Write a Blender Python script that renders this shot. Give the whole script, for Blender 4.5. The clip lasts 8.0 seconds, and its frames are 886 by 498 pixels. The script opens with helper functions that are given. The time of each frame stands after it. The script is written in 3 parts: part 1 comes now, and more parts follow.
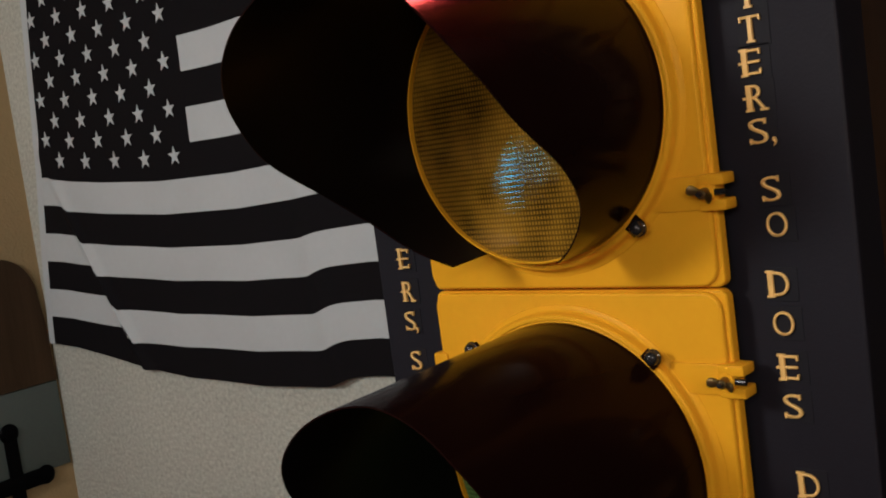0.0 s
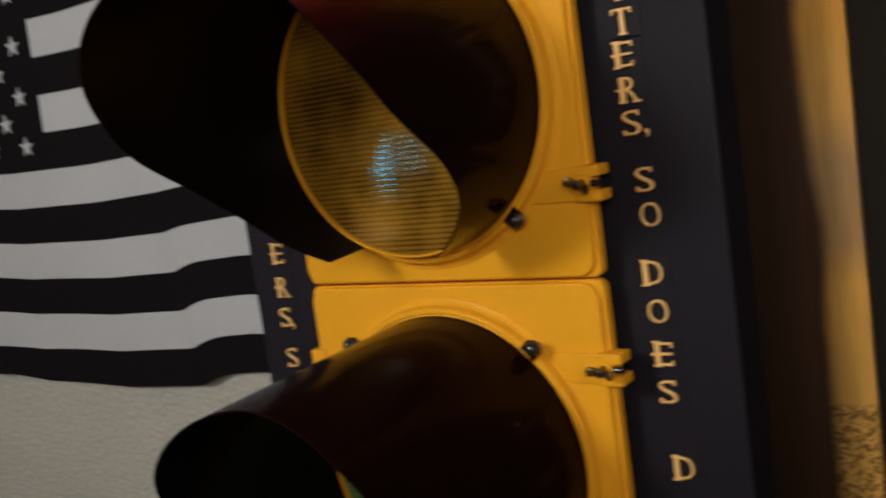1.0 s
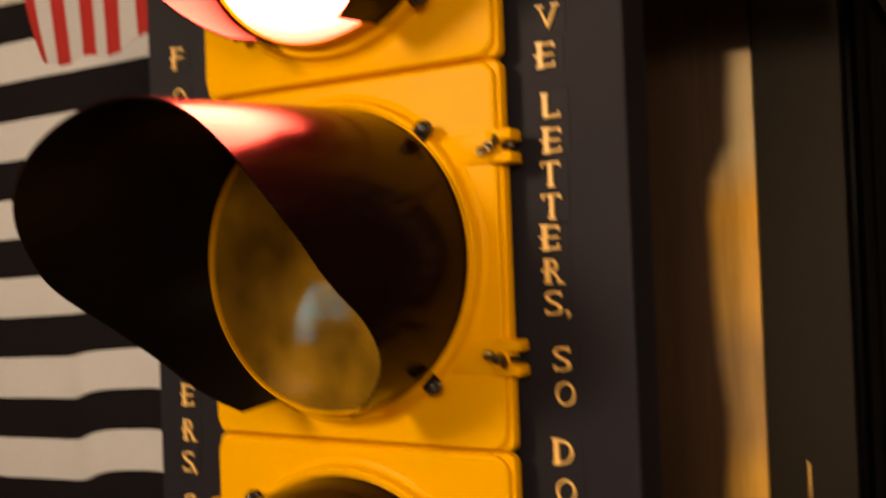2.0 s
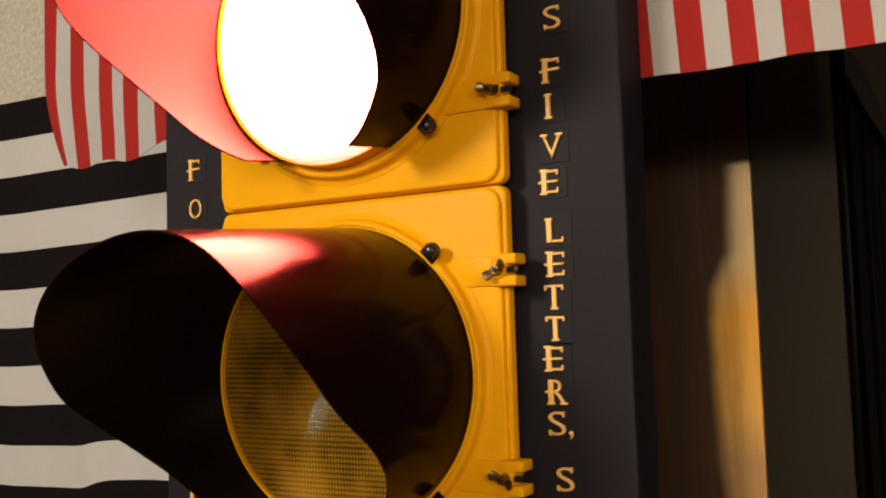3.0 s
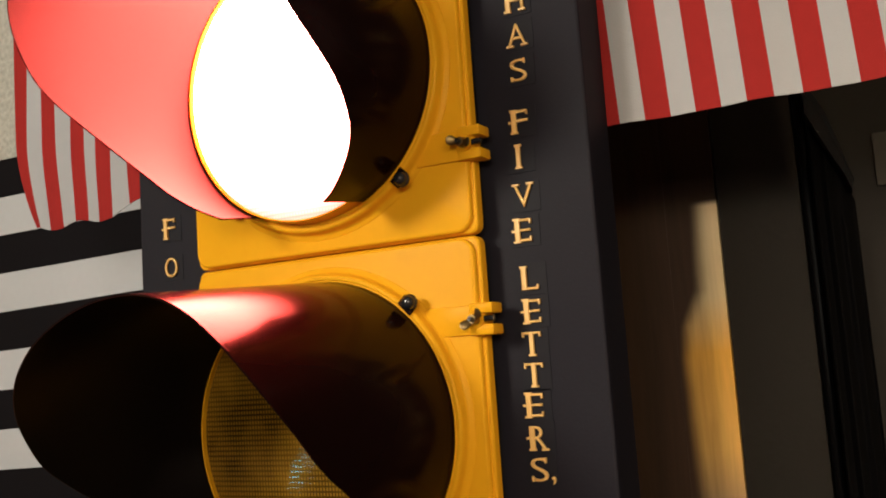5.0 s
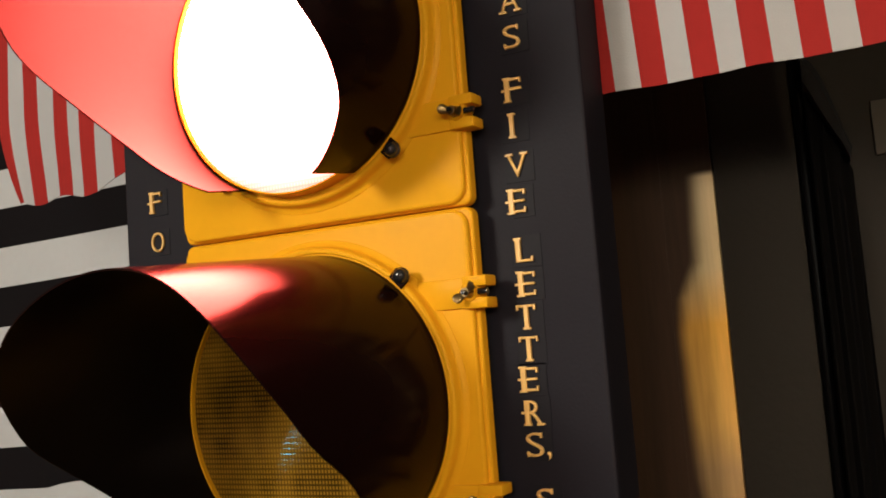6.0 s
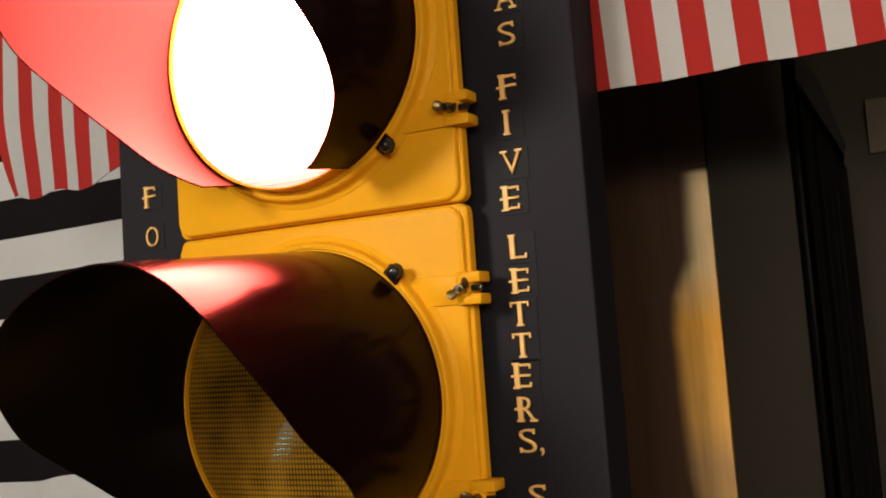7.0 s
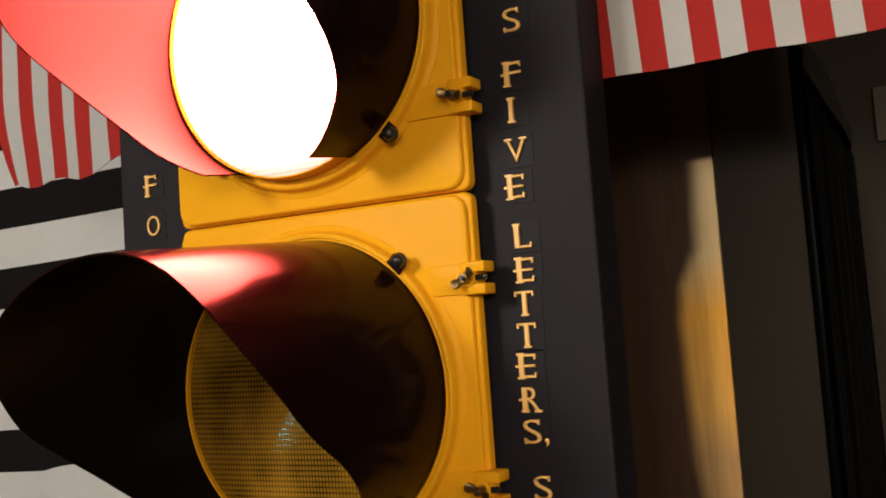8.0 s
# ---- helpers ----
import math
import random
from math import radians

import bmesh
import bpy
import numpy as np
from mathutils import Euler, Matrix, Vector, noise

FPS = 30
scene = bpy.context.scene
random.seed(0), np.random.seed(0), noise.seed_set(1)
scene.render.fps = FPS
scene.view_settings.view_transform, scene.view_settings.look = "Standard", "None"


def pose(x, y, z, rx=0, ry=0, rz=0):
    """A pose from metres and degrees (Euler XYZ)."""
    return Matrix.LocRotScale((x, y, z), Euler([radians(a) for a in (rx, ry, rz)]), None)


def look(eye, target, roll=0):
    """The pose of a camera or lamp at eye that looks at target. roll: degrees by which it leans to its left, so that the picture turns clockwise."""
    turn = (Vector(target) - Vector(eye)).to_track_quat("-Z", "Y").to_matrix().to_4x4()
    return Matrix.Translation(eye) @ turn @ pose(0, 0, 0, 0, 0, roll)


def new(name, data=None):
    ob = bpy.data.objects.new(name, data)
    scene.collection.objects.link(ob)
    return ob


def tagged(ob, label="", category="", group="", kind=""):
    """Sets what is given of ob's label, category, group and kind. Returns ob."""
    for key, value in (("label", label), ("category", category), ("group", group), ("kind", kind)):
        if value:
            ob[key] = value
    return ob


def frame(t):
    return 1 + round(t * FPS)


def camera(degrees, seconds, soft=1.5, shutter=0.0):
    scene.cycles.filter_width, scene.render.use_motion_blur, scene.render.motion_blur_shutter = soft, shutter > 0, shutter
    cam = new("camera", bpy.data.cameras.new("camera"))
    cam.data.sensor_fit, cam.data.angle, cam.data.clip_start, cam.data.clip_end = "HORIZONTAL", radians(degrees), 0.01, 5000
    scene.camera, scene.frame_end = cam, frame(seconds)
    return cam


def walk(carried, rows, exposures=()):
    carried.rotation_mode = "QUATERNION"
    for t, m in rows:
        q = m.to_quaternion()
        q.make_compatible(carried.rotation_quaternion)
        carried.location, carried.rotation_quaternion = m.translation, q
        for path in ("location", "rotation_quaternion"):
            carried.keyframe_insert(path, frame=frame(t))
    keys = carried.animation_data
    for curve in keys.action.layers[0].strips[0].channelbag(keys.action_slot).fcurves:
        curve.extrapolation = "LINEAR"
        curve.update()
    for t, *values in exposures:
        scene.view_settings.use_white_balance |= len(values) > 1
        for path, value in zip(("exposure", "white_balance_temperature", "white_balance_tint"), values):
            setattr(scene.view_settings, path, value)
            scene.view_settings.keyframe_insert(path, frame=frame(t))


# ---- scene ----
# The signal's middle lens sits at height HZ above the floor.
HZ = 1.45
ROWS = [
    (0, (0.577, -0.774, -0.031), (-0.783, 0.68, -0.217), -7.7),
    (0.3, (0.569, -0.772, -0.024), (-0.785, 0.684, -0.237), -9.1),
    (0.5, (0.562, -0.767, -0.023), (-0.732, 0.739, -0.262), -9.1),
    (1, (0.561, -0.765, -0.025), (-0.593, 0.849, -0.274), -8.0),
    (1.2, (0.554, -0.767, -0.019), (-0.515, 0.904, -0.277), -6.7),
    (1.5, (0.572, -0.775, -0.018), (-0.505, 0.897, -0.23), -7.0),
    (1.7, (0.576, -0.782, -0.004), (-0.439, 0.933, -0.169), -6.6),
    (1.9, (0.558, -0.788, -0.003), (-0.393, 0.97, -0.048), -3.4),
    (2, (0.563, -0.776, -0.004), (-0.436, 0.957, 0.022), -2.2),
    (2.2, (0.558, -0.79, 0.023), (-0.495, 0.908, 0.106), -3.1),
    (3.3, (0.583, -0.807, 0.056), (-0.409, 0.921, 0.225), -1.4),
    (3.5, (0.578, -0.82, 0.064), (-0.456, 0.884, 0.229), -2.5),
    (4, (0.587, -0.814, 0.064), (-0.36, 0.931, 0.305), -3.6),
    (4.2, (0.593, -0.817, 0.063), (-0.37, 0.915, 0.333), -4.2),
    (5.3, (0.576, -0.809, 0.053), (-0.363, 0.946, 0.276), -3.8),
    (5.5, (0.574, -0.808, 0.052), (-0.36, 0.947, 0.269), -3.8),
    (5.65, (0.574, -0.808, 0.052), (-0.36, 0.947, 0.269), -3.8),
    (6, (0.571, -0.794, 0.054), (-0.366, 0.963, 0.243), -4.3),
    (6.5, (0.573, -0.797, 0.051), (-0.353, 0.964, 0.25), -3.7),
    (7, (0.573, -0.795, 0.055), (-0.357, 0.967, 0.233), -4.0),
    (7.5, (0.566, -0.79, 0.056), (-0.364, 0.975, 0.199), -4.0),
    (8, (0.567, -0.788, 0.056), (-0.368, 0.973, 0.212), -4.0),
]
cam = camera(49.0, 8.0, soft=1.8, shutter=0.5)
walk(cam, [(t, look((e[0], e[1], e[2] + HZ), (g[0], g[1], g[2] + HZ), r)) for t, e, g, r in ROWS],
     exposures=[(0.0, -0.16, 5250, 7), (1.02, -0.16, 5250, 7), (1.18, 0.12, 7450, 15), (2.2, 0.28, 7700, 16),
                (3.3, 0.38, 6100, 7), (5.5, 0.29, 5820, 6), (8.0, 0.26, 5820, 6)])

# ---- world and lamps ----
world = bpy.data.worlds.new("world")
scene.world = world
world.use_nodes = True
world.node_tree.nodes["Background"].inputs[0].default_value = (0.05, 0.045, 0.04, 1)
world.node_tree.nodes["Background"].inputs[1].default_value = 0.3


def area_lamp(name, eye, target, size, watts, colour, size_y=None, spread=180):
    data = bpy.data.lights.new(name, "AREA")
    data.energy, data.color, data.size = watts, colour, size
    data.shape = "RECTANGLE"
    data.spread = radians(spread)
    data.size_y = size_y or size
    ob = new(name, data)
    ob.matrix_world = look(eye, target)
    return tagged(ob, "warm light from out of view", "lamp", kind="structure")


area_lamp("ceiling_lamp_light", (-0.75, -2.1, 2.30), (0.0, 0.0, 1.45), 0.5, 33, (1.0, 0.83, 0.62))
# fill added from the right to even out the yellow doors, not a known lamp
area_lamp("right_fill_light", (0.85, -2.3, 1.95), (0.0, 0.0, 1.45), 0.45, 12, (1.0, 0.83, 0.62))
# added narrow beam that brightens the casing and door; no known lamp stands here
area_lamp("side_fill_light", (1.6, -1.9, 1.95), (0.34, 0.42, 1.33), 0.2, 0.95, (1.0, 0.74, 0.44), spread=36)


# ---- materials ----
def node_material(name, colour, rough=0.6, metal=0.0, vary=0.12, scale=6.0, fine=0.06, fine_scale=90.0, bump=0.0,
                  bump_scale=120.0, spec=0.5, sheen=0.0, rough_vary=0.08):
    m = bpy.data.materials.new(name)
    m.use_nodes = True
    nt = m.node_tree
    b = nt.nodes["Principled BSDF"]
    b.inputs["Metallic"].default_value = metal
    b.inputs["Specular IOR Level"].default_value = spec
    b.inputs["Sheen Weight"].default_value = sheen
    tc = nt.nodes.new("ShaderNodeTexCoord")
    big = nt.nodes.new("ShaderNodeTexNoise")
    big.inputs["Scale"].default_value, big.inputs["Detail"].default_value = scale, 5
    small = nt.nodes.new("ShaderNodeTexNoise")
    small.inputs["Scale"].default_value, small.inputs["Detail"].default_value = fine_scale, 3
    for n in (big, small):
        nt.links.new(tc.outputs["Object"], n.inputs["Vector"])
    mul = nt.nodes.new("ShaderNodeMath")
    mul.operation = "MULTIPLY_ADD"
    nt.links.new(big.outputs["Fac"], mul.inputs[0])
    mul.inputs[1].default_value, mul.inputs[2].default_value = 2 * vary, 1 - vary
    mul2 = nt.nodes.new("ShaderNodeMath")
    mul2.operation = "MULTIPLY_ADD"
    nt.links.new(small.outputs["Fac"], mul2.inputs[0])
    mul2.inputs[1].default_value = 2 * fine
    sub = nt.nodes.new("ShaderNodeMath")
    sub.operation = "SUBTRACT"
    nt.links.new(mul.outputs[0], sub.inputs[0])
    sub.inputs[1].default_value = fine
    nt.links.new(sub.outputs[0], mul2.inputs[2])
    tint = nt.nodes.new("ShaderNodeVectorMath")
    tint.operation = "SCALE"
    tint.inputs[0].default_value = colour
    nt.links.new(mul2.outputs[0], tint.inputs["Scale"])
    nt.links.new(tint.outputs[0], b.inputs["Base Color"])
    r = nt.nodes.new("ShaderNodeMath")
    r.operation = "MULTIPLY_ADD"
    nt.links.new(big.outputs["Fac"], r.inputs[0])
    r.inputs[1].default_value, r.inputs[2].default_value = 2 * rough_vary, rough - rough_vary
    nt.links.new(r.outputs[0], b.inputs["Roughness"])
    if bump:
        bn = nt.nodes.new("ShaderNodeBump")
        bn.inputs["Strength"].default_value, bn.inputs["Distance"].default_value = 1.0, bump
        tex = nt.nodes.new("ShaderNodeTexNoise")
        tex.inputs["Scale"].default_value, tex.inputs["Detail"].default_value = bump_scale, 4
        nt.links.new(tc.outputs["Object"], tex.inputs["Vector"])
        nt.links.new(tex.outputs["Fac"], bn.inputs["Height"])
        nt.links.new(bn.outputs[0], b.inputs["Normal"])
    return m


def wood_material(name, dark, light, rough=0.5, ring=22.0, spec=0.5):
    m = bpy.data.materials.new(name)
    m.use_nodes = True
    nt = m.node_tree
    b = nt.nodes["Principled BSDF"]
    b.inputs["Roughness"].default_value = rough
    b.inputs["Specular IOR Level"].default_value = spec
    tc = nt.nodes.new("ShaderNodeTexCoord")
    mp = nt.nodes.new("ShaderNodeMapping")
    mp.inputs["Scale"].default_value = (1.0, 1.0, 0.06)
    nt.links.new(tc.outputs["Object"], mp.inputs["Vector"])
    n1 = nt.nodes.new("ShaderNodeTexNoise")
    n1.inputs["Scale"].default_value, n1.inputs["Detail"].default_value = ring, 6
    n2 = nt.nodes.new("ShaderNodeTexNoise")
    n2.inputs["Scale"].default_value, n2.inputs["Detail"].default_value = 160.0, 3
    for n in (n1, n2):
        nt.links.new(mp.outputs[0], n.inputs["Vector"])
    add = nt.nodes.new("ShaderNodeMath")
    add.operation = "MULTIPLY_ADD"
    nt.links.new(n2.outputs["Fac"], add.inputs[0])
    add.inputs[1].default_value = 0.45
    nt.links.new(n1.outputs["Fac"], add.inputs[2])
    ramp = nt.nodes.new("ShaderNodeValToRGB")
    ramp.color_ramp.elements[0].position, ramp.color_ramp.elements[1].position = 0.5, 0.95
    ramp.color_ramp.elements[0].color, ramp.color_ramp.elements[1].color = (*dark, 1), (*light, 1)
    nt.links.new(add.outputs[0], ramp.inputs[0])
    nt.links.new(ramp.outputs[0], b.inputs["Base Color"])
    bn = nt.nodes.new("ShaderNodeBump")
    bn.inputs["Distance"].default_value = 0.0006
    nt.links.new(add.outputs[0], bn.inputs["Height"])
    nt.links.new(bn.outputs[0], b.inputs["Normal"])
    return m


def lens_material(name, colour, glow=None, strength=0.0):
    """Moulded prismatic glass: a fine square grid of ribs. glow: the light behind it."""
    m = bpy.data.materials.new(name)
    m.use_nodes = True
    nt = m.node_tree
    b = nt.nodes["Principled BSDF"]
    b.inputs["Roughness"].default_value = 0.07
    b.inputs["Specular IOR Level"].default_value = 0.4
    tc = nt.nodes.new("ShaderNodeTexCoord")
    sep = nt.nodes.new("ShaderNodeSeparateXYZ")
    nt.links.new(tc.outputs["Object"], sep.inputs[0])
    waves = []
    for axis, pitch in (("X", 0.0037), ("Z", 0.0051)):
        s = nt.nodes.new("ShaderNodeMath")
        s.operation = "MULTIPLY"
        nt.links.new(sep.outputs[axis], s.inputs[0])
        s.inputs[1].default_value = 2 * math.pi / pitch
        w = nt.nodes.new("ShaderNodeMath")
        w.operation = "SINE"
        nt.links.new(s.outputs[0], w.inputs[0])
        waves.append(w)
    top = nt.nodes.new("ShaderNodeMath")
    top.operation = "MINIMUM"
    for i, w in enumerate(waves):
        nt.links.new(w.outputs[0], top.inputs[i])
    unit = nt.nodes.new("ShaderNodeMapRange")
    unit.inputs["From Min"].default_value, unit.inputs["From Max"].default_value = -1.0, 0.5
    nt.links.new(top.outputs[0], unit.inputs["Value"])
    noise_tex = nt.nodes.new("ShaderNodeTexNoise")
    noise_tex.inputs["Scale"].default_value = 14.0
    nt.links.new(tc.outputs["Object"], noise_tex.inputs["Vector"])
    mix = nt.nodes.new("ShaderNodeMix")
    mix.data_type = "RGBA"
    mix.inputs["A"].default_value = (*[c * 0.22 for c in colour], 1)
    mix.inputs["B"].default_value = (*[min(1, c * 2.6) for c in colour], 1)
    fac = nt.nodes.new("ShaderNodeMath")
    fac.operation = "MULTIPLY_ADD"
    nt.links.new(unit.outputs["Result"], fac.inputs[0])
    fac.inputs[1].default_value = 0.75
    blotch = nt.nodes.new("ShaderNodeMapRange")
    blotch.inputs["From Min"].default_value, blotch.inputs["From Max"].default_value = 0.36, 0.66
    blotch.inputs["To Max"].default_value = 0.7
    nt.links.new(noise_tex.outputs["Fac"], blotch.inputs["Value"])
    nt.links.new(blotch.outputs["Result"], fac.inputs[2])
    half = nt.nodes.new("ShaderNodeMath")
    half.operation = "MULTIPLY"
    nt.links.new(fac.outputs[0], half.inputs[0])
    half.inputs[1].default_value = 0.7
    nt.links.new(half.outputs[0], mix.inputs["Factor"])
    nt.links.new(mix.outputs["Result"], b.inputs["Base Color"])
    bn = nt.nodes.new("ShaderNodeBump")
    bn.inputs["Strength"].default_value, bn.inputs["Distance"].default_value = 0.3, 0.0001
    nt.links.new(top.outputs[0], bn.inputs["Height"])
    nt.links.new(bn.outputs[0], b.inputs["Normal"])
    if glow:
        # bright over the bulb, falling off to the lower rim
        ln = nt.nodes.new("ShaderNodeVectorMath")
        ln.operation = "LENGTH"
        up = nt.nodes.new("ShaderNodeVectorMath")
        up.operation = "ADD"
        up.inputs[1].default_value = (0.0, 0.0, -0.050)
        nt.links.new(tc.outputs["Object"], up.inputs[0])
        nt.links.new(up.outputs[0], ln.inputs[0])
        fall = nt.nodes.new("ShaderNodeMapRange")
        fall.interpolation_type = "SMOOTHSTEP"
        fall.inputs["From Min"].default_value, fall.inputs["From Max"].default_value = 0.11, 0.196
        fall.inputs["To Min"].default_value, fall.inputs["To Max"].default_value = strength, strength * 0.045
        nt.links.new(ln.outputs["Value"], fall.inputs["Value"])
        rib = nt.nodes.new("ShaderNodeMath")
        rib.operation = "MULTIPLY_ADD"
        nt.links.new(unit.outputs["Result"], rib.inputs[0])
        rib.inputs[1].default_value, rib.inputs[2].default_value = 0.4, 0.72
        power = nt.nodes.new("ShaderNodeMath")
        power.operation = "MULTIPLY"
        nt.links.new(fall.outputs["Result"], power.inputs[0])
        nt.links.new(rib.outputs[0], power.inputs[1])
        b.inputs["Emission Color"].default_value = (*glow, 1)
        nt.links.new(power.outputs[0], b.inputs["Emission Strength"])
    return m


def glow_material(name, colour, strength):
    m = bpy.data.materials.new(name)
    m.use_nodes = True
    b = m.node_tree.nodes["Principled BSDF"]
    b.inputs["Base Color"].default_value = (0.02, 0.02, 0.02, 1)
    b.inputs["Emission Color"].default_value = (*colour, 1)
    b.inputs["Emission Strength"].default_value = strength
    return m


YELLOW = node_material("signal_yellow_paint", (0.80, 0.392, 0.005), 0.36, spec=0.06, vary=0.06, scale=9, fine=0.03, bump=0.0001, bump_scale=200, rough_vary=0.06)
VISOR_FLAT = node_material("visor_inner_black_paint", (0.0045, 0.0034, 0.0040), 0.34, spec=0.115, vary=0.2, scale=10, rough_vary=0.0)
# black paint; its red cast and specular tint stand in for bounced lens light
VISOR_BLACK = node_material("visor_black_red_cast", (0.0095, 0.0030, 0.0027), 0.18, spec=0.05, rough_vary=0.0, vary=0.2, scale=12, bump=0)
VISOR_BLACK.node_tree.nodes["Principled BSDF"].inputs["Specular Tint"].default_value = (1.0, 0.52, 0.44, 1)
BOLT_BLACK = node_material("black_oxide_steel", (0.016, 0.016, 0.018), 0.14, metal=0.0, vary=0.2, spec=0.6, rough_vary=0.03)
BRONZE = node_material("dull_bronze", (0.20, 0.14, 0.06), 0.36, metal=0.9, vary=0.3, scale=60)
LENS_RED = lens_material("red_lens_glass", (0.5, 0.03, 0.02), (1.0, 0.088, 0.060), 165.0)
LENS_AMBER = lens_material("amber_lens_glass", (0.165, 0.088, 0.007))
LENS_GREEN = lens_material("green_lens_glass", (0.10, 0.20, 0.06))
BOARD = node_material("black_stained_board", (0.0092, 0.0084, 0.0148), 0.62, spec=0.2, vary=0.15, scale=7, fine=0.12, fine_scale=220, bump=0.00022, bump_scale=300)
PATCH = node_material("black_vinyl_backing", (0.0078, 0.0076, 0.0130), 0.62, spec=0.22, vary=0.1)
GOLD = node_material("gold_letter_paint", (0.84, 0.53, 0.17), 0.42, vary=0.12, scale=60, bump=0.0002)
CLOTH_BLACK = node_material("black_flag_cloth", (0.007, 0.006, 0.008), 0.85, vary=0.2, scale=9, bump=0.0004, bump_scale=700, spec=0.12)
# white cloth; the blue tint puts cooler light into its colour
CLOTH_WHITE = node_material("cool_tinted_white_cloth", (0.545, 0.57, 0.61), 0.85, vary=0.05, scale=7, fine=0.03, bump=0.0004, bump_scale=700, spec=0.12)
CLOTH_OFF_WHITE = node_material("off_white_flag_cloth", (0.40, 0.41, 0.435), 0.85, vary=0.05, scale=7, fine=0.03, bump=0.0004, bump_scale=700, spec=0.12)
CLOTH_RED = node_material("red_flag_cloth", (0.31, 0.021, 0.019), 0.8, vary=0.08, scale=9, bump=0.0004, bump_scale=700, spec=0.12)
CLOTH_BLUE = node_material("blue_flag_cloth", (0.02, 0.03, 0.12), 0.8, vary=0.08, bump=0.0004, bump_scale=700)
PLASTER = node_material("textured_wall_paint", (0.50, 0.50, 0.455), 0.8, vary=0.10, scale=5, fine=0.45, fine_scale=110, bump=0.0030, bump_scale=95)
TAN_WALL = node_material("tan_wall_paint", (0.43, 0.31, 0.155), 0.75, vary=0.08, scale=3, bump=0.002, bump_scale=140)
CEILING = node_material("ceiling_paint", (0.66, 0.62, 0.56), 0.9, vary=0.05, bump=0.003, bump_scale=90)
CARPET = node_material("brown_carpet", (0.16, 0.12, 0.09), 0.95, vary=0.15, fine=0.2, bump=0.004, bump_scale=300)
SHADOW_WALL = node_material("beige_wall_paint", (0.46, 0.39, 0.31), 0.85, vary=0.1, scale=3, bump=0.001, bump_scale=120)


def streaked_panel_material():
    """Dark brown varnish with a pale to golden streak along the panel's free edge."""
    m = wood_material("streaked_brown_varnish", (0.022, 0.0110, 0.0066), (0.038, 0.0195, 0.0108), 0.55, spec=0.15)
    nt = m.node_tree
    b = nt.nodes["Principled BSDF"]
    dark = b.inputs["Base Color"].links[0].from_socket

    def math_node(kind, *values):
        n = nt.nodes.new("ShaderNodeMath")
        n.operation = kind
        for i, v in enumerate(values):
            if isinstance(v, (int, float)):
                n.inputs[i].default_value = v
            else:
                nt.links.new(v, n.inputs[i])
        return n.outputs[0]

    def ramp_node(value, stops):
        n = nt.nodes.new("ShaderNodeValToRGB")
        while len(n.color_ramp.elements) < len(stops):
            n.color_ramp.elements.new(0.5)
        for e, (z, c) in zip(n.color_ramp.elements, stops):
            e.position, e.color = (z + 0.6) / 0.9, (*c, 1) if isinstance(c, tuple) else (c, c, c, 1)
        nt.links.new(value, n.inputs[0])
        return n.outputs[0]

    def noise_node(scale, detail=3):
        n = nt.nodes.new("ShaderNodeTexNoise")
        n.inputs["Scale"].default_value, n.inputs["Detail"].default_value = scale, detail
        nt.links.new(tc.outputs["Object"], n.inputs["Vector"])
        return n.outputs["Fac"]

    def step_node(value, low, high):
        n = nt.nodes.new("ShaderNodeMapRange")
        n.interpolation_type = "SMOOTHSTEP"
        nt.links.new(value, n.inputs["Value"])
        for k, v in (("From Min", low), ("From Max", high)):
            if isinstance(v, (int, float)):
                n.inputs[k].default_value = v
            else:
                nt.links.new(v, n.inputs[k])
        return n.outputs["Result"]

    tc = nt.nodes.new("ShaderNodeTexCoord")
    sep = nt.nodes.new("ShaderNodeSeparateXYZ")
    nt.links.new(tc.outputs["Object"], sep.inputs[0])
    u, z = sep.outputs["X"], sep.outputs["Z"]
    wobble = math_node("MULTIPLY_ADD", noise_node(16.0, 4), 0.004, -0.002)
    zn = math_node("MULTIPLY_ADD", z, 1 / 0.9, 0.6 / 0.9)
    # how far the streak reaches in from the edge, in hundredths of a metre over 0.90
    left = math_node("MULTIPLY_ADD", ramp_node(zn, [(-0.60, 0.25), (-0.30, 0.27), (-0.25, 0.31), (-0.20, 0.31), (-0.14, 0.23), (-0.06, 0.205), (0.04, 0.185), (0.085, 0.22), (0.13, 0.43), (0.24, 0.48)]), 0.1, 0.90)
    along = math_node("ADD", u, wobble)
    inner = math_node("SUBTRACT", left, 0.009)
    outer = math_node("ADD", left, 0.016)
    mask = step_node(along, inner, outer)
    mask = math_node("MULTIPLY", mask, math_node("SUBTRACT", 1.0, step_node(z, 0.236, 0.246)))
    streak_tint = ramp_node(zn, [(-0.60, (0.64, 0.39, 0.095)), (-0.28, (0.64, 0.38, 0.085)), (-0.23, (0.40, 0.255, 0.11)), (-0.13, (0.38, 0.25, 0.12)), (-0.07, (0.60, 0.36, 0.10)),
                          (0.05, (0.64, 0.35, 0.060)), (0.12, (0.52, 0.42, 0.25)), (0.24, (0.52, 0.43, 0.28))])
    fibre = nt.nodes.new("ShaderNodeVectorMath")
    fibre.operation = "SCALE"
    nt.links.new(streak_tint, fibre.inputs[0])
    speckle = math_node("MULTIPLY", step_node(noise_node(210.0, 2), 0.46, 0.56), math_node("SUBTRACT", 1.0, step_node(z, -0.436, -0.424)))
    grain = nt.nodes.new("ShaderNodeTexNoise")
    grain.inputs["Scale"].default_value, grain.inputs["Detail"].default_value = 130.0, 4
    mp = nt.nodes.new("ShaderNodeMapping")
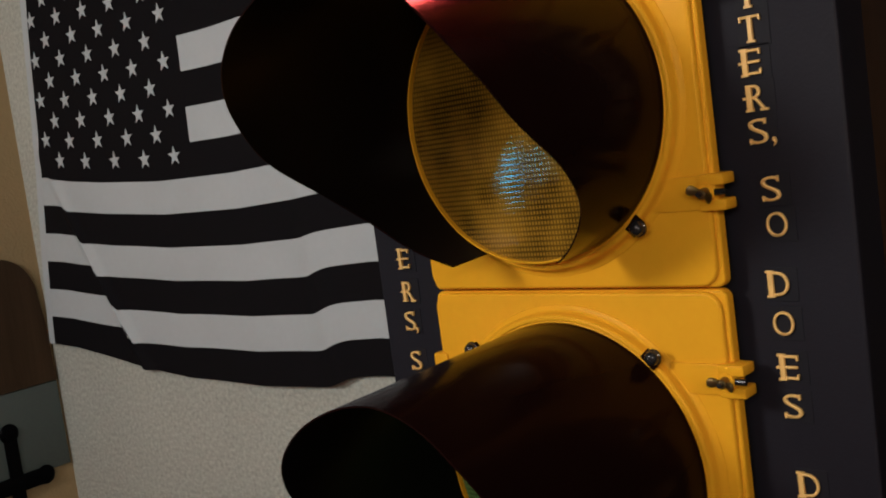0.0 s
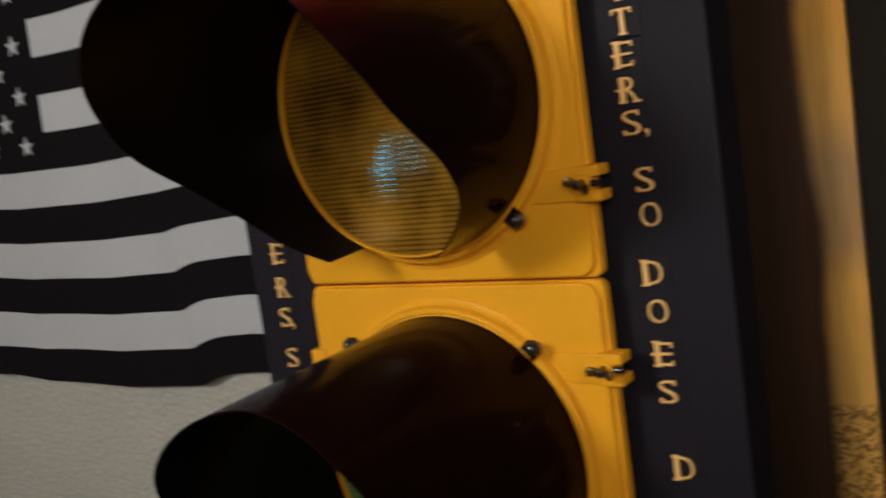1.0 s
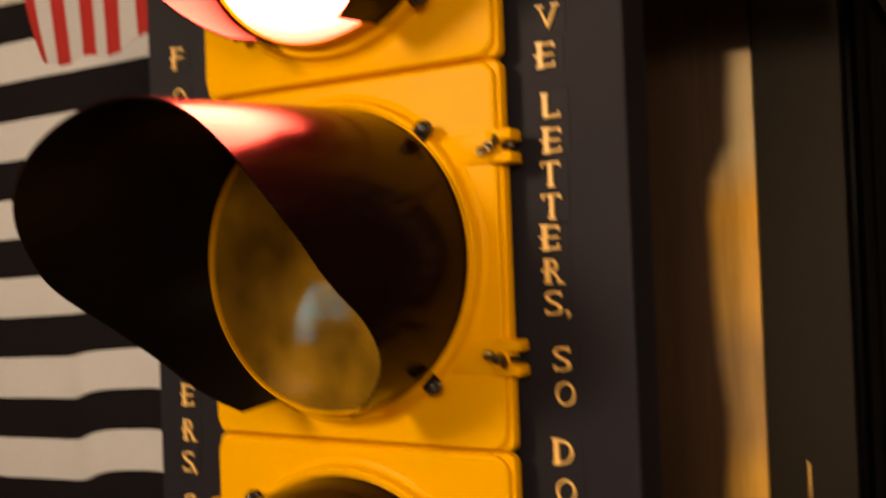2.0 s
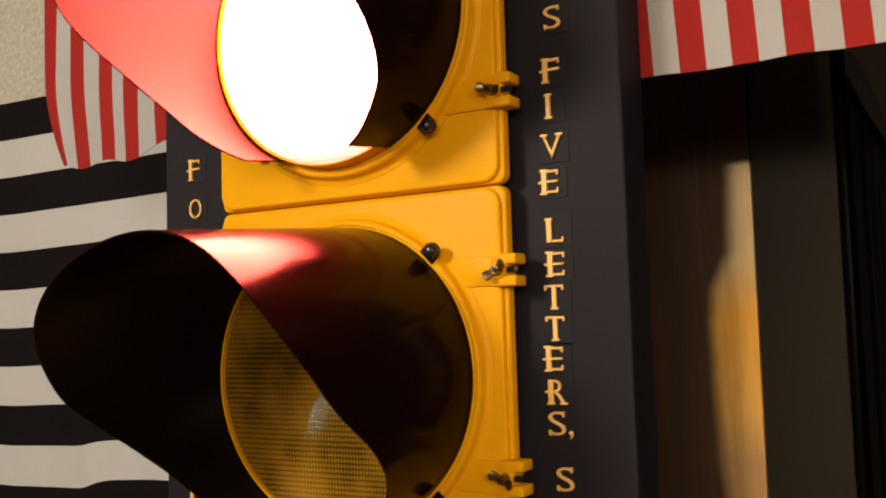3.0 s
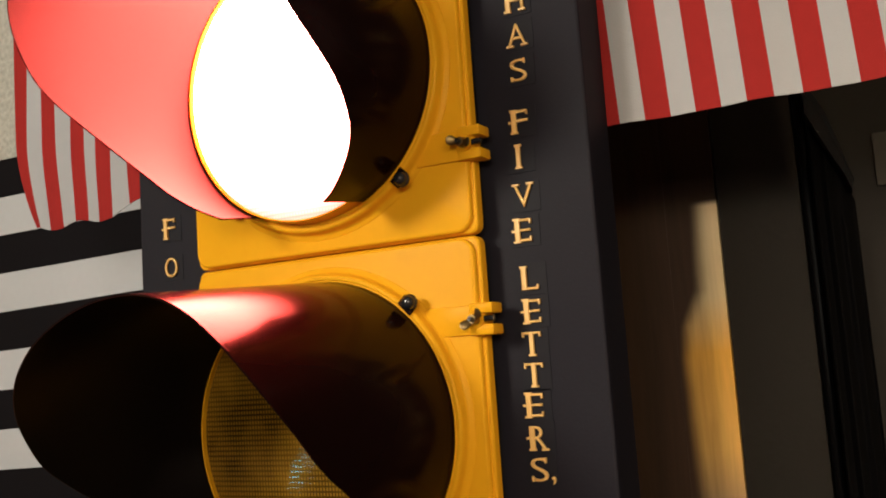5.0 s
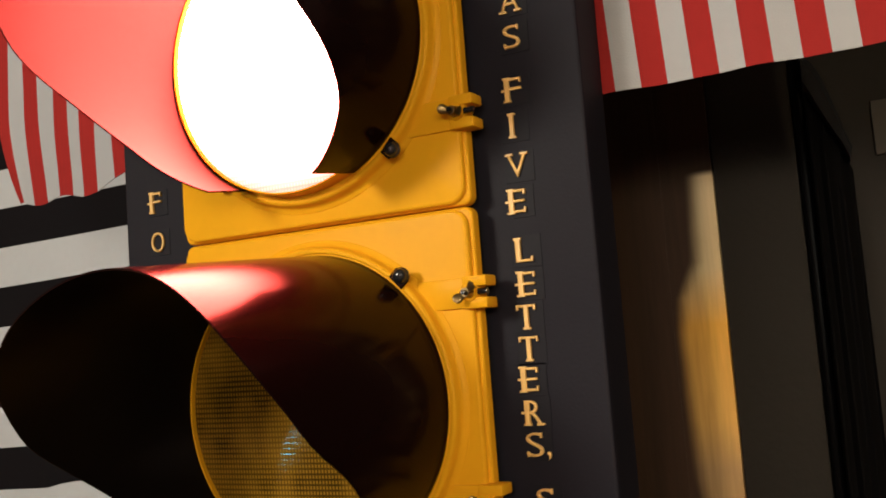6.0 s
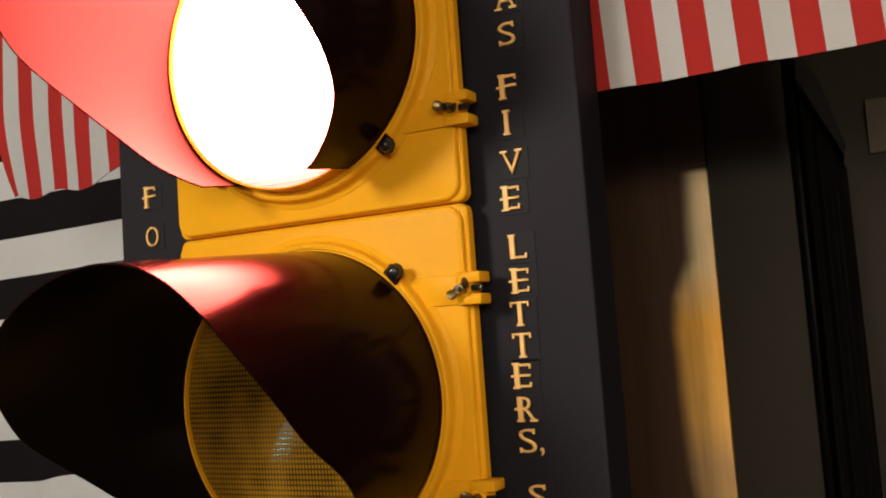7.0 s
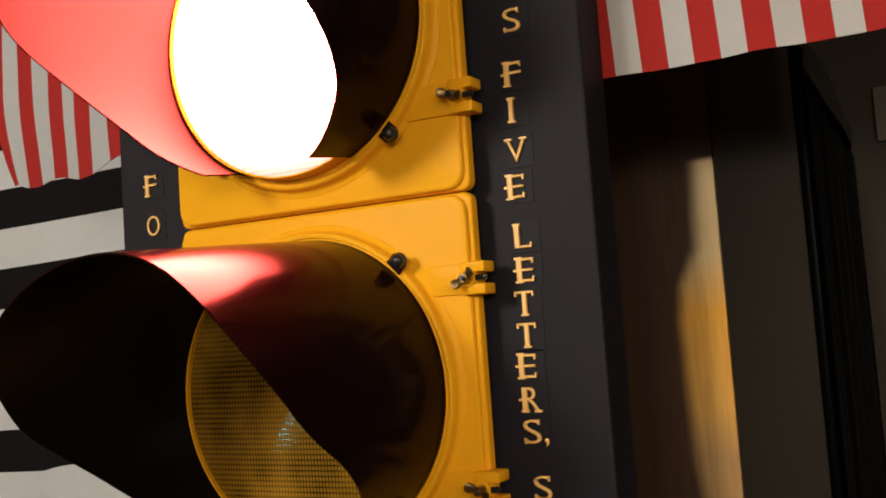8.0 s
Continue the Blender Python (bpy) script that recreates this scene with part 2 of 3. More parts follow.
    mp.inputs["Scale"].default_value = (1.0, 1.0, 0.08)
    nt.links.new(tc.outputs["Object"], mp.inputs["Vector"])
    nt.links.new(mp.outputs[0], grain.inputs["Vector"])
    tone = math_node("MULTIPLY_ADD", grain.outputs["Fac"], 0.55, 0.46)
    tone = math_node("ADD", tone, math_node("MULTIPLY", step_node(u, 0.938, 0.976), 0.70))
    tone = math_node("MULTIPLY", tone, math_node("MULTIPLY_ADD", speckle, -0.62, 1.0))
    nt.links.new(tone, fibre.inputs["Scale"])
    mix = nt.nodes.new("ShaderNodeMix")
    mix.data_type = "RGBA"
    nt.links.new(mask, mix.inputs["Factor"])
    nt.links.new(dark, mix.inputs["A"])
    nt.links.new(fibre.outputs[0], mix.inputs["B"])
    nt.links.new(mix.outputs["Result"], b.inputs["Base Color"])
    return m


STREAKED_PANEL = streaked_panel_material()
GREY_DOOR = node_material("dark_grey_paint", (0.020, 0.0175, 0.015), 0.7, spec=0.2, vary=0.12, scale=5, bump=0.0006, bump_scale=90)
BLACK_GLOSS = node_material("glossy_black_lacquer", (0.0025, 0.0025, 0.003), 0.3, spec=0.03, vary=0.2)
BLACK_CLOTH = node_material("black_coat_cloth", (0.0035, 0.0033, 0.0036), 0.9, spec=0.05, vary=0.2, bump=0.0003, bump_scale=500)
# paler slate puts the sheen of the coat's lit fold into the cloth colour
FOLD_SHEEN_CLOTH = node_material("slate_fold_sheen", (0.020, 0.021, 0.024), 0.6, spec=0.15, vary=0.2, bump=0.0003, bump_scale=500)
SWITCH_GREY = node_material("dull_grey_plastic", (0.075, 0.072, 0.062), 0.5, spec=0.2, vary=0.08)
BRASS = node_material("polished_brass", (0.72, 0.48, 0.16), 0.3, metal=1.0, vary=0.1)
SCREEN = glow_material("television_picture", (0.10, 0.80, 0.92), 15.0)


# ---- mesh helpers ----
def part(name, bm, material, parent=None, label="", smooth=False):
    me = bpy.data.meshes.new(name)
    bmesh.ops.recalc_face_normals(bm, faces=bm.faces[:])
    bm.to_mesh(me)
    bm.free()
    for m in material if isinstance(material, (list, tuple)) else [material]:
        me.materials.append(m)
    if smooth:
        me.polygons.foreach_set("use_smooth", [True] * len(me.polygons))
        me.set_sharp_from_angle(angle=radians(38))
    ob = new(name, me)
    ob.parent = parent
    if label:
        ob["label"] = label
    return ob


def empty(name, m):
    ob = new(name)
    ob.matrix_world = m
    return ob


def add_box(bm, x0, x1, y0, y1, z0, z1, bevel=0.0, segments=2):
    made = bmesh.ops.create_cube(bm, size=1.0)["verts"]
    bmesh.ops.scale(bm, vec=(x1 - x0, y1 - y0, z1 - z0), verts=made)
    bmesh.ops.translate(bm, vec=((x0 + x1) / 2, (y0 + y1) / 2, (z0 + z1) / 2), verts=made)
    if bevel:
        edges = list({e for v in made for e in v.link_edges})
        bmesh.ops.bevel(bm, geom=edges, offset=bevel, segments=segments, profile=0.5, affect="EDGES")


def box(x0, x1, y0, y1, z0, z1, bevel=0.0, segments=2):
    bm = bmesh.new()
    add_box(bm, x0, x1, y0, y1, z0, z1, bevel, segments)
    return bm


def rounded_plate(x0, x1, z0, z1, y_front, y_back, corner, edge=0.004, steps=6):
    """A plate in the x-z plane with rounded corners and a rounded front edge."""
    bm = bmesh.new()
    loops = []
    for k in range(5):
        a = k / 4 * math.pi / 2
        inset, y = edge * (1 - math.sin(a)), y_front + edge * (1 - math.cos(a))
        loops.append((inset, y))
    loops.append((0.0, y_back))
    rings = []
    for inset, y in loops:
        ring = []
        for cx, cz, a0 in ((x1 - corner, z1 - corner, 0), (x0 + corner, z1 - corner, 90), (x0 + corner, z0 + corner, 180), (x1 - corner, z0 + corner, 270)):
            for s in range(steps + 1):
                a = radians(a0 + 90 * s / steps)
                ring.append(bm.verts.new((cx + (corner - inset) * math.cos(a), y, cz + (corner - inset) * math.sin(a))))
        rings.append(ring)
    n = len(rings[0])
    for a, b in zip(rings, rings[1:]):
        for i in range(n):
            bm.faces.new((a[i], a[(i + 1) % n], b[(i + 1) % n], b[i]))
    bm.faces.new(rings[0])
    bm.faces.new(rings[-1])
    return bm


def lathe(profile, steps=72, close=False):
    """Turns (radius, y) points round the y axis."""
    bm = bmesh.new()
    rings = []
    for r, y in profile:
        if r < 1e-6:
            rings.append([bm.verts.new((0, y, 0))])
        else:
            rings.append([bm.verts.new((r * math.sin(2 * math.pi * i / steps), y, r * math.cos(2 * math.pi * i / steps))) for i in range(steps)])
    pairs = list(zip(rings, rings[1:])) + ([(rings[-1], rings[0])] if close else [])
    for a, b in pairs:
        for i in range(steps):
            j = (i + 1) % steps
            if len(a) == 1:
                bm.faces.new((a[0], b[i], b[j]))
            elif len(b) == 1:
                bm.faces.new((a[i], b[0], a[j]))
            else:
                bm.faces.new((a[i], b[i], b[j], a[j]))
    return bm


# ---- traffic signal ----
PITCH, VISOR_R = 0.355, 0.1475
REACH = ((25, 0.078), (40, 0.097), (58, 0.120), (73, 0.159), (79, 0.180), (90, 0.220), (97, 0.235), (112, 0.262), (125, 0.275), (140, 0.279), (180, 0.270))


def visor_reach(deg):
    for (a, la), (b, lb) in zip(REACH, REACH[1:]):
        if deg <= b:
            return la + (lb - la) * (deg - a) / (b - a)
    return REACH[-1][1]


def smooth_reach(deg):
    d = 180 - abs(180 - deg)
    some = [visor_reach(min(max(d + o, 25), 180)) for o in (-5, -2.5, 0, 2.5, 5)]
    return sum(some) / 5


def visor_mesh(droop):
    bm = bmesh.new()
    around, along, thick = 112, 14, 0.0016
    grids = []
    for r in (VISOR_R, VISOR_R - thick):
        grid = []
        for i in range(around + 1):
            deg = 25 + 310 * i / around
            a, far = radians(deg), smooth_reach(deg)
            row = []
            for k in range(along + 1):
                y = -0.004 - (far - 0.004) * k / along
                row.append(bm.verts.new((r * math.sin(a), y, -r * math.cos(a) + droop * (y + 0.018))))
            grid.append(row)
        grids.append(grid)
    for g in grids:
        for i in range(around):
            for k in range(along):
                bm.faces.new((g[i][k], g[i + 1][k], g[i + 1][k + 1], g[i][k + 1])).material_index = 0 if g is grids[0] else 1
    o, n = grids
    for i in range(around):
        bm.faces.new((o[i][along], o[i + 1][along], n[i + 1][along], n[i][along]))
        bm.faces.new((o[i][0], o[i + 1][0], n[i + 1][0], n[i][0]))
    for i in (0, around):
        for k in range(along):
            bm.faces.new((o[i][k], o[i][k + 1], n[i][k + 1], n[i][k]))
    return bm


def tab_mesh(deg):
    """A mounting ear of the visor, under a bolt."""
    a = radians(deg)
    bm = box(-0.0060, 0.0060, -0.0016, 0.0012, -0.010, 0.0080, 0.0008)
    bmesh.ops.rotate(bm, cent=(0, 0, 0), matrix=Matrix.Rotation(a, 3, "Y"), verts=bm.verts[:])
    bmesh.ops.translate(bm, vec=(0.1570 * math.sin(a), -0.0142, -0.1570 * math.cos(a)), verts=bm.verts[:])
    return bm


def bolt_mesh():
    return lathe([(0.0, -0.0098), (0.0020, -0.0096), (0.0042, -0.0088), (0.0060, -0.0070), (0.0070, -0.0046), (0.0072, -0.0026), (0.0080, -0.0020), (0.0082, 0.0), (0.0, 0.0)], 20)


def latch_mesh(z0, z1):
    """A pad from the ring to the door's edge, ending in a forked lug that grips the stud."""
    bm = bmesh.new()
    add_box(bm, 0.1185, 0.182, -0.0026, 0.004, z0 + 0.0005, z1 - 0.0005, 0.001)
    add_box(bm, 0.168, 0.1925, -0.0075, 0.015, z0 - 0.0005, z0 + 0.0095, 0.0018)
    add_box(bm, 0.168, 0.1925, -0.0075, 0.015, z1 - 0.0095, z1 + 0.0005, 0.0018)
    add_box(bm, 0.166, 0.1835, -0.0055, 0.013, z0 + 0.006, z1 - 0.006, 0.0018)
    return bm


def wing_nut_mesh(turn):
    """A hub with two flared, tapering wings."""
    bm = bmesh.new()
    made = bmesh.ops.create_cone(bm, cap_ends=True, segments=16, radius1=0.0062, radius2=0.0048, depth=0.011)["verts"]
    bmesh.ops.rotate(bm, cent=(0, 0, 0), matrix=Matrix.Rotation(radians(90), 3, "X"), verts=made)
    bmesh.ops.translate(bm, vec=(0, -0.0095, 0), verts=made)
    for s in (1, -1):
        made = bmesh.ops.create_uvsphere(bm, u_segments=14, v_segments=9, radius=1.0)["verts"]
        for v in made:
            grow = 0.75 + 0.45 * v.co.x
            v.co = Vector((v.co.x * 0.0088, v.co.y * 0.0020, v.co.z * 0.0062 * grow))
        bmesh.ops.translate(bm, vec=(0.0095, 0, 0), verts=made)
        bmesh.ops.rotate(bm, cent=(0, 0, 0), matrix=Matrix.Rotation(radians(-34), 3, "Z"), verts=made)
        if s < 0:
            bmesh.ops.rotate(bm, cent=(0, 0, 0), matrix=Matrix.Rotation(radians(180), 3, "Y"), verts=made)
        bmesh.ops.translate(bm, vec=(0, -0.0085, 0), verts=made)
    bmesh.ops.scale(bm, vec=(0.84, 0.9, 0.9), verts=bm.verts[:])
    bmesh.ops.rotate(bm, cent=(0, 0, 0), matrix=Matrix.Rotation(radians(turn), 3, "Y"), verts=bm.verts[:])
    return bm


def stud_mesh():
    """The swing bolt: a threaded end through the nut and a shank that lies in the lug's fork."""
    bm = bmesh.new()
    for axis, r, x, y, length in (("X", 0.0024, 0.0, -0.011, 0.014), ("Y", 0.0030, 0.010, -0.002, 0.016)):
        made = bmesh.ops.create_cone(bm, cap_ends=True, segments=12, radius1=r, radius2=r, depth=length)["verts"]
        bmesh.ops.rotate(bm, cent=(0, 0, 0), matrix=Matrix.Rotation(radians(90), 3, axis), verts=made)
        bmesh.ops.translate(bm, vec=(x, y, 0), verts=made)
    return bm


def signal_section(parent, zc, glass, word, turns, droop=0.0787):
    half = PITCH / 2 - 0.0008
    housing = part("housing", rounded_plate(-0.1715, 0.1786, -half, half, 0.0050, 0.0158, 0.009, 0.0028), YELLOW, parent,
                   f"yellow signal housing with {word} lens", True)
    housing.location = (0, 0, zc)
    part("door", rounded_plate(-0.170, 0.1742, -half + 0.0015, half - 0.0015, 0.0, 0.0115, 0.017, 0.0034), YELLOW, housing, "yellow painted cast door", True)
    part("back_box", box(-0.150, 0.150, 0.0155, 0.0298, -half + 0.01, half - 0.01, 0.003), VISOR_BLACK, housing, "black mounting box behind the housing")
    ring = lathe([(0.1640, 0.001), (0.1632, -0.0006), (0.1610, -0.0014), (0.1590, -0.0022), (0.1574, -0.0034), (0.1566, -0.0056), (0.1560, -0.0090),
                  (0.1552, -0.0112), (0.1538, -0.0125), (0.1518, -0.0128), (0.1500, -0.0122), (0.1492, -0.0105), (0.1490, 0.002)], 96)
    part("lens_ring", ring, YELLOW, housing, "", True)
    dome = [(0.0, -0.0294)] + [(0.1435 * k / 30, -0.0245 - 0.0049 * (1 - (k / 30) ** 2)) for k in range(1, 31)] + [(0.1440, -0.0230), (0.1440, 0.0)]
    rim = lathe([(0.1434, -0.0262), (0.1436, -0.0292), (0.1445, -0.0302), (0.1455, -0.0296), (0.1459, -0.0270), (0.1460, -0.0118), (0.1493, -0.0108), (0.1493, -0.001), (0.1434, -0.001)], 96, True)
    part("lens_rim", rim, YELLOW, housing, "thin yellow lens rim", True)
    lens = part("lens", lathe(dome, 96), glass, housing, f"ribbed {word} glass lens", True)
    part("visor", visor_mesh(droop), [VISOR_BLACK, VISOR_FLAT], housing, "black cutaway metal visor", True)
    for deg in (43, 137, 223, 317):
        a = radians(deg)
        b = part("bolt", bolt_mesh(), BOLT_BLACK, housing, "black domed screw", True)
        b.location = (0.1610 * math.sin(a), -0.0145, -0.1610 * math.cos(a))
        part("visor_tab", tab_mesh(deg), VISOR_BLACK, housing, "black visor ear")
    for (z0, z1), turn in zip(((-0.107, -0.076), (0.082, 0.111)), turns):
        part("latch", latch_mesh(z0, z1), YELLOW, housing, "", True)
        nut = part("wing_nut", wing_nut_mesh(turn), BRONZE, housing, "dull bronze wing nut", True)
        nut.location = (0.1750, -0.003, (z0 + z1) / 2)
        washer = part("washer", lathe([(0.0, -0.0085), (0.0078, -0.0085), (0.0084, -0.0078), (0.0084, -0.0045), (0.0, -0.0045)], 20), YELLOW, housing, "", True)
        washer.location = (0.1750, 0.0, (z0 + z1) / 2)
        stud = part("stud", stud_mesh(), BOLT_BLACK, housing, "dark steel swing bolt", True)
        stud.location = (0.1750, -0.003, (z0 + z1) / 2)
        if z0 < 0:
            continue
        hinge = bmesh.new()
        add_box(hinge, -0.181, -0.160, -0.003, 0.0145, z0 + 0.003, z1 - 0.003, 0.003)
        part("hinge", hinge, YELLOW, housing, "", True)
    return housing


signal = tagged(empty("traffic_signal", pose(0, 0, HZ)), "yellow three-lens traffic signal with black visors, red lit", "traffic light")
signal_section(signal, PITCH, LENS_RED, "lit red", (15, 40), 0.125)
signal_section(signal, 0.0, LENS_AMBER, "unlit amber", (25, -35))
signal_section(signal, -PITCH, LENS_GREEN, "unlit green", (30, 10), 0.045)

# ---- sign board ----
bm = box(-0.286, 0.286, 0.030, 0.090, -HZ, 0.86, 0.003)
board = tagged(part("sign_board", bm, BOARD), "tall black wooden board with gold lettering behind signal", "sign")
board.location = (0, 0, HZ)

LETTERS = [("H", 0.223, 0.403), ("A", 0.223, 0.368), ("S", 0.222, 0.333), ("F", 0.219, 0.283), ("I", 0.215, 0.249), ("V", 0.217, 0.211),
           ("E", 0.214, 0.178), ("L", 0.217, 0.132), ("E", 0.217, 0.101), ("T", 0.214, 0.071), ("T", 0.214, 0.042), ("E", 0.212, 0.014),
           ("R", 0.213, -0.016), ("S", 0.212, -0.045), (",", 0.2255, -0.055), ("S", 0.218, -0.095), ("O", 0.220, -0.126), ("D", 0.216, -0.178),
           ("O", 0.217, -0.213), ("E", 0.218, -0.252), ("S", 0.218, -0.287), ("D", 0.225, -0.358),
           ("F", -0.236, 0.237), ("O", -0.235, 0.191), ("E", -0.238, -0.143), ("R", -0.238, -0.182), ("S", -0.241, -0.218), (",", -0.231, -0.229),
           ("S", -0.240, -0.266)]
SERIFS = {"H": ((-1, 1), (-1, -1), (1, 1), (1, -1)), "A": ((-1, -1), (1, -1)), "F": ((-0.9, -1), (-0.9, 1)), "E": ((-0.95, 1), (-0.95, -1)), "D": ((-0.95, 1), (-0.95, -1)), "I": ((0, 1), (0, -1)), "V": ((-1, 1), (1, 1)),
          "R": ((-0.9, -1), (1, -1)), "L": ((-0.9, 1),), "T": ((0, -1),)}

TICKS = {"T": ((-1, 1), (1, 1)), "E": ((1, 1), (1, -1)), "F": ((1, 1),), "L": ((1, -1),), "S": ((0.85, 1), (-0.9, -1))}

STEMS = {"E": -1, "F": -1, "L": -1, "R": -1, "D": -1, "H": -1, "T": 0, "I": 0}


def letter(ch, x, z, tall, wide, parent):
    """A raised letter from the built-in font, with short serifs, on a patch of black backing."""
    cu = bpy.data.curves.new("letter", "FONT")
    cu.body, cu.size, cu.align_x = ch, 1.0, "LEFT"
    cu.resolution_u = 5
    cu.offset = -0.009
    tmp = bpy.data.objects.new("letter", cu)
    scene.collection.objects.link(tmp)
    bpy.context.view_layer.update()
    me = bpy.data.meshes.new_from_object(tmp.evaluated_get(bpy.context.evaluated_depsgraph_get()))
    bpy.data.objects.remove(tmp)
    bm = bmesh.new()
    bm.from_mesh(me)
    bpy.data.meshes.remove(me)
    xs, ys = [v.co.x for v in bm.verts], [v.co.y for v in bm.verts]
    w0, h0 = max(xs) - min(xs), max(ys) - min(ys)
    cx, cy = (max(xs) + min(xs)) / 2, (max(ys) + min(ys)) / 2
    if ch == ",":
        sx = sz = 0.0075 / h0
    elif ch == "I":
        sx = sz = tall / h0
    else:
        sx, sz = wide / w0, tall / h0
    for v in bm.verts:
        v.co = Vector(((v.co.x - cx) * sx, 0.0, (v.co.y - cy) * sz))
    extr = bmesh.ops.extrude_face_region(bm, geom=bm.faces[:])
    bmesh.ops.translate(bm, vec=(0, -0.0026, 0), verts=[g for g in extr["geom"] if isinstance(g, bmesh.types.BMVert)])
    for sxn, szn in SERIFS.get(ch, ()):
        px = sxn * wide * 0.40
        add_box(bm, px - 0.0036, px + 0.0036, -0.0027, 0.0, szn * tall / 2 - 0.001, szn * tall / 2 + 0.001)
    for sxn, szn in TICKS.get(ch, ()):
        px, zc = sxn * (wide / 2 - 0.0008), szn * (tall / 2 - 0.0024)
        add_box(bm, px - 0.0008, px + 0.0008, -0.0028, 0.0, zc - 0.0024, zc + 0.0024)
    if ch in STEMS:
        px = STEMS[ch] * (wide / 2 - 0.0030)
        add_box(bm, px - 0.0019, px + 0.0019, -0.0030, 0.0, -tall / 2 + 0.0005, tall / 2 - 0.0005)
    if ch in "EFR":
        add_box(bm, -wide / 2 - 0.0030, -wide / 2 + 0.003, -0.0027, 0.0, -0.0014, 0.0008)
    ob = part("letter", bm, GOLD, parent)
    ob.location = (x, 0.0292, z)
    return ob


for ch, x, z in LETTERS:
    letter(ch, x, z, 0.0216 if x > 0 else 0.0228, 0.0187 if ch in "DOHVAT" else 0.0168, board)
    if ch != ",":
        p = part("letter_backing", box(x - 0.0125, x + 0.0165, 0.0293, 0.0302, z - 0.0155, z + 0.0145, 0.0003), PATCH, board, "black vinyl patch")


# ---- flags ----
def cloth(name, columns, rows, place, colour_of, mats, parent=None, thick=0.0012):
    """A sheet of cloth; place(a, b) gives the point for a, b in 0..1 across and down."""
    bm = bmesh.new()
    sides = []
    for off in (0.0, thick):
        sides.append([[bm.verts.new(place(i / columns, j / rows) + Vector((0, off, 0))) for j in range(rows + 1)] for i in range(columns + 1)])
    for g in sides:
        for i in range(columns):
            for j in range(rows):
                bm.faces.new((g[i][j], g[i + 1][j], g[i + 1][j + 1], g[i][j + 1])).material_index = colour_of((i + 0.5) / columns, (j + 0.5) / rows)
    f, b = sides
    for i in range(columns):
        for j in (0, rows):
            bm.faces.new((f[i][j], f[i + 1][j], b[i + 1][j], b[i][j])).material_index = colour_of((i + 0.5) / columns, min(max(j / rows, 0.01), 0.99))
    for j in range(rows):
        for i in (0, columns):
            bm.faces.new((f[i][j], f[i][j + 1], b[i][j + 1], b[i][j])).material_index = colour_of(min(max(i / columns, 0.01), 0.99), (j + 0.5) / rows)
    return part(name, bm, mats, parent, "", True)


def star_mesh(r):
    bm = bmesh.new()
    rim = []
    for k in range(10):
        a, q = math.pi * k / 5, r if k % 2 == 0 else r * 0.4
        rim.append((q * math.sin(a), q * math.cos(a)))
    front = [bm.verts.new((x, -0.0012, z)) for x, z in rim]
    back = [bm.verts.new((x, 0.0, z)) for x, z in rim]
    mid = bm.verts.new((0, -0.0012, 0))
    for k in range(10):
        bm.faces.new((mid, front[k], front[(k + 1) % 10]))
        bm.faces.new((front[k], front[(k + 1) % 10], back[(k + 1) % 10], back[k]))
    return bm


# Large black and white flag, pinned on the wall, which runs four degrees off the signal's face.
WALL = pose(-0.67, 0.38, HZ, 0, 0, 4)
CANTON = 0.42


def big_flag_point(u, b):
    """A point of the cloth at u along the wall and b of the way down."""
    top = float(np.interp(u, (-1.05, -0.9, -0.62, -0.36, 0.0, 0.47), (0.525, 0.505, 0.492, 0.487, 0.490, 0.500)))
    low = float(np.interp(u, (-1.08, -0.99, -0.77, -0.57, -0.33, -0.16, 0.0, 0.47), (-0.355, -0.362, -0.400, -0.423, -0.427, -0.418, -0.402, -0.400)))
    z = top + (low - top) * b
    fold = u + 0.94 - 0.57 * (b - 0.6)
    size = 0.017 * min(max((b - 0.5) / 0.4, 0.0), 1.0) * min(max((1.0 - b) / 0.06, 0.0), 1.0)
    z += -size * math.tanh(fold / 0.006) * math.exp(-abs(fold) / 0.13)
    n = 0.007 + 0.0035 * math.sin(u * 7 + b * 3) + 0.002 * math.sin(u * 17 - b * 6)
    n += 0.016 * min(max((b - 0.4) / 0.4, 0.0), 1.0) * math.exp(-(fold / 0.02) ** 2)
    crease = u + 0.12 - 0.10 * (b - 0.9)
    z += 0.010 * math.tanh(crease / 0.03) * min(max((b - 0.6) / 0.2, 0.0), 1.0) * math.exp(-abs(crease) / 0.15)
    n += 0.012 * min(max((b - 0.45) / 0.4, 0.0), 1.0) * math.exp(-(crease / 0.03) ** 2)
    return Vector((u, -0.004 - max(n, 0.0), z))


def big_flag_left(b):
    return -0.950 - 0.135 * b


def big_flag_place(a, b):
    left, canton = big_flag_left(b), -0.432 - 0.032 * b
    u = left + (canton - left) * a / CANTON if a < CANTON else canton + (0.47 - canton) * (a - CANTON) / (1 - CANTON)
    return big_flag_point(u, b)


def big_flag_colour(a, b):
    stripe = min(int(b * 13), 12)
    return 0 if a < CANTON and stripe < 7 else stripe % 2


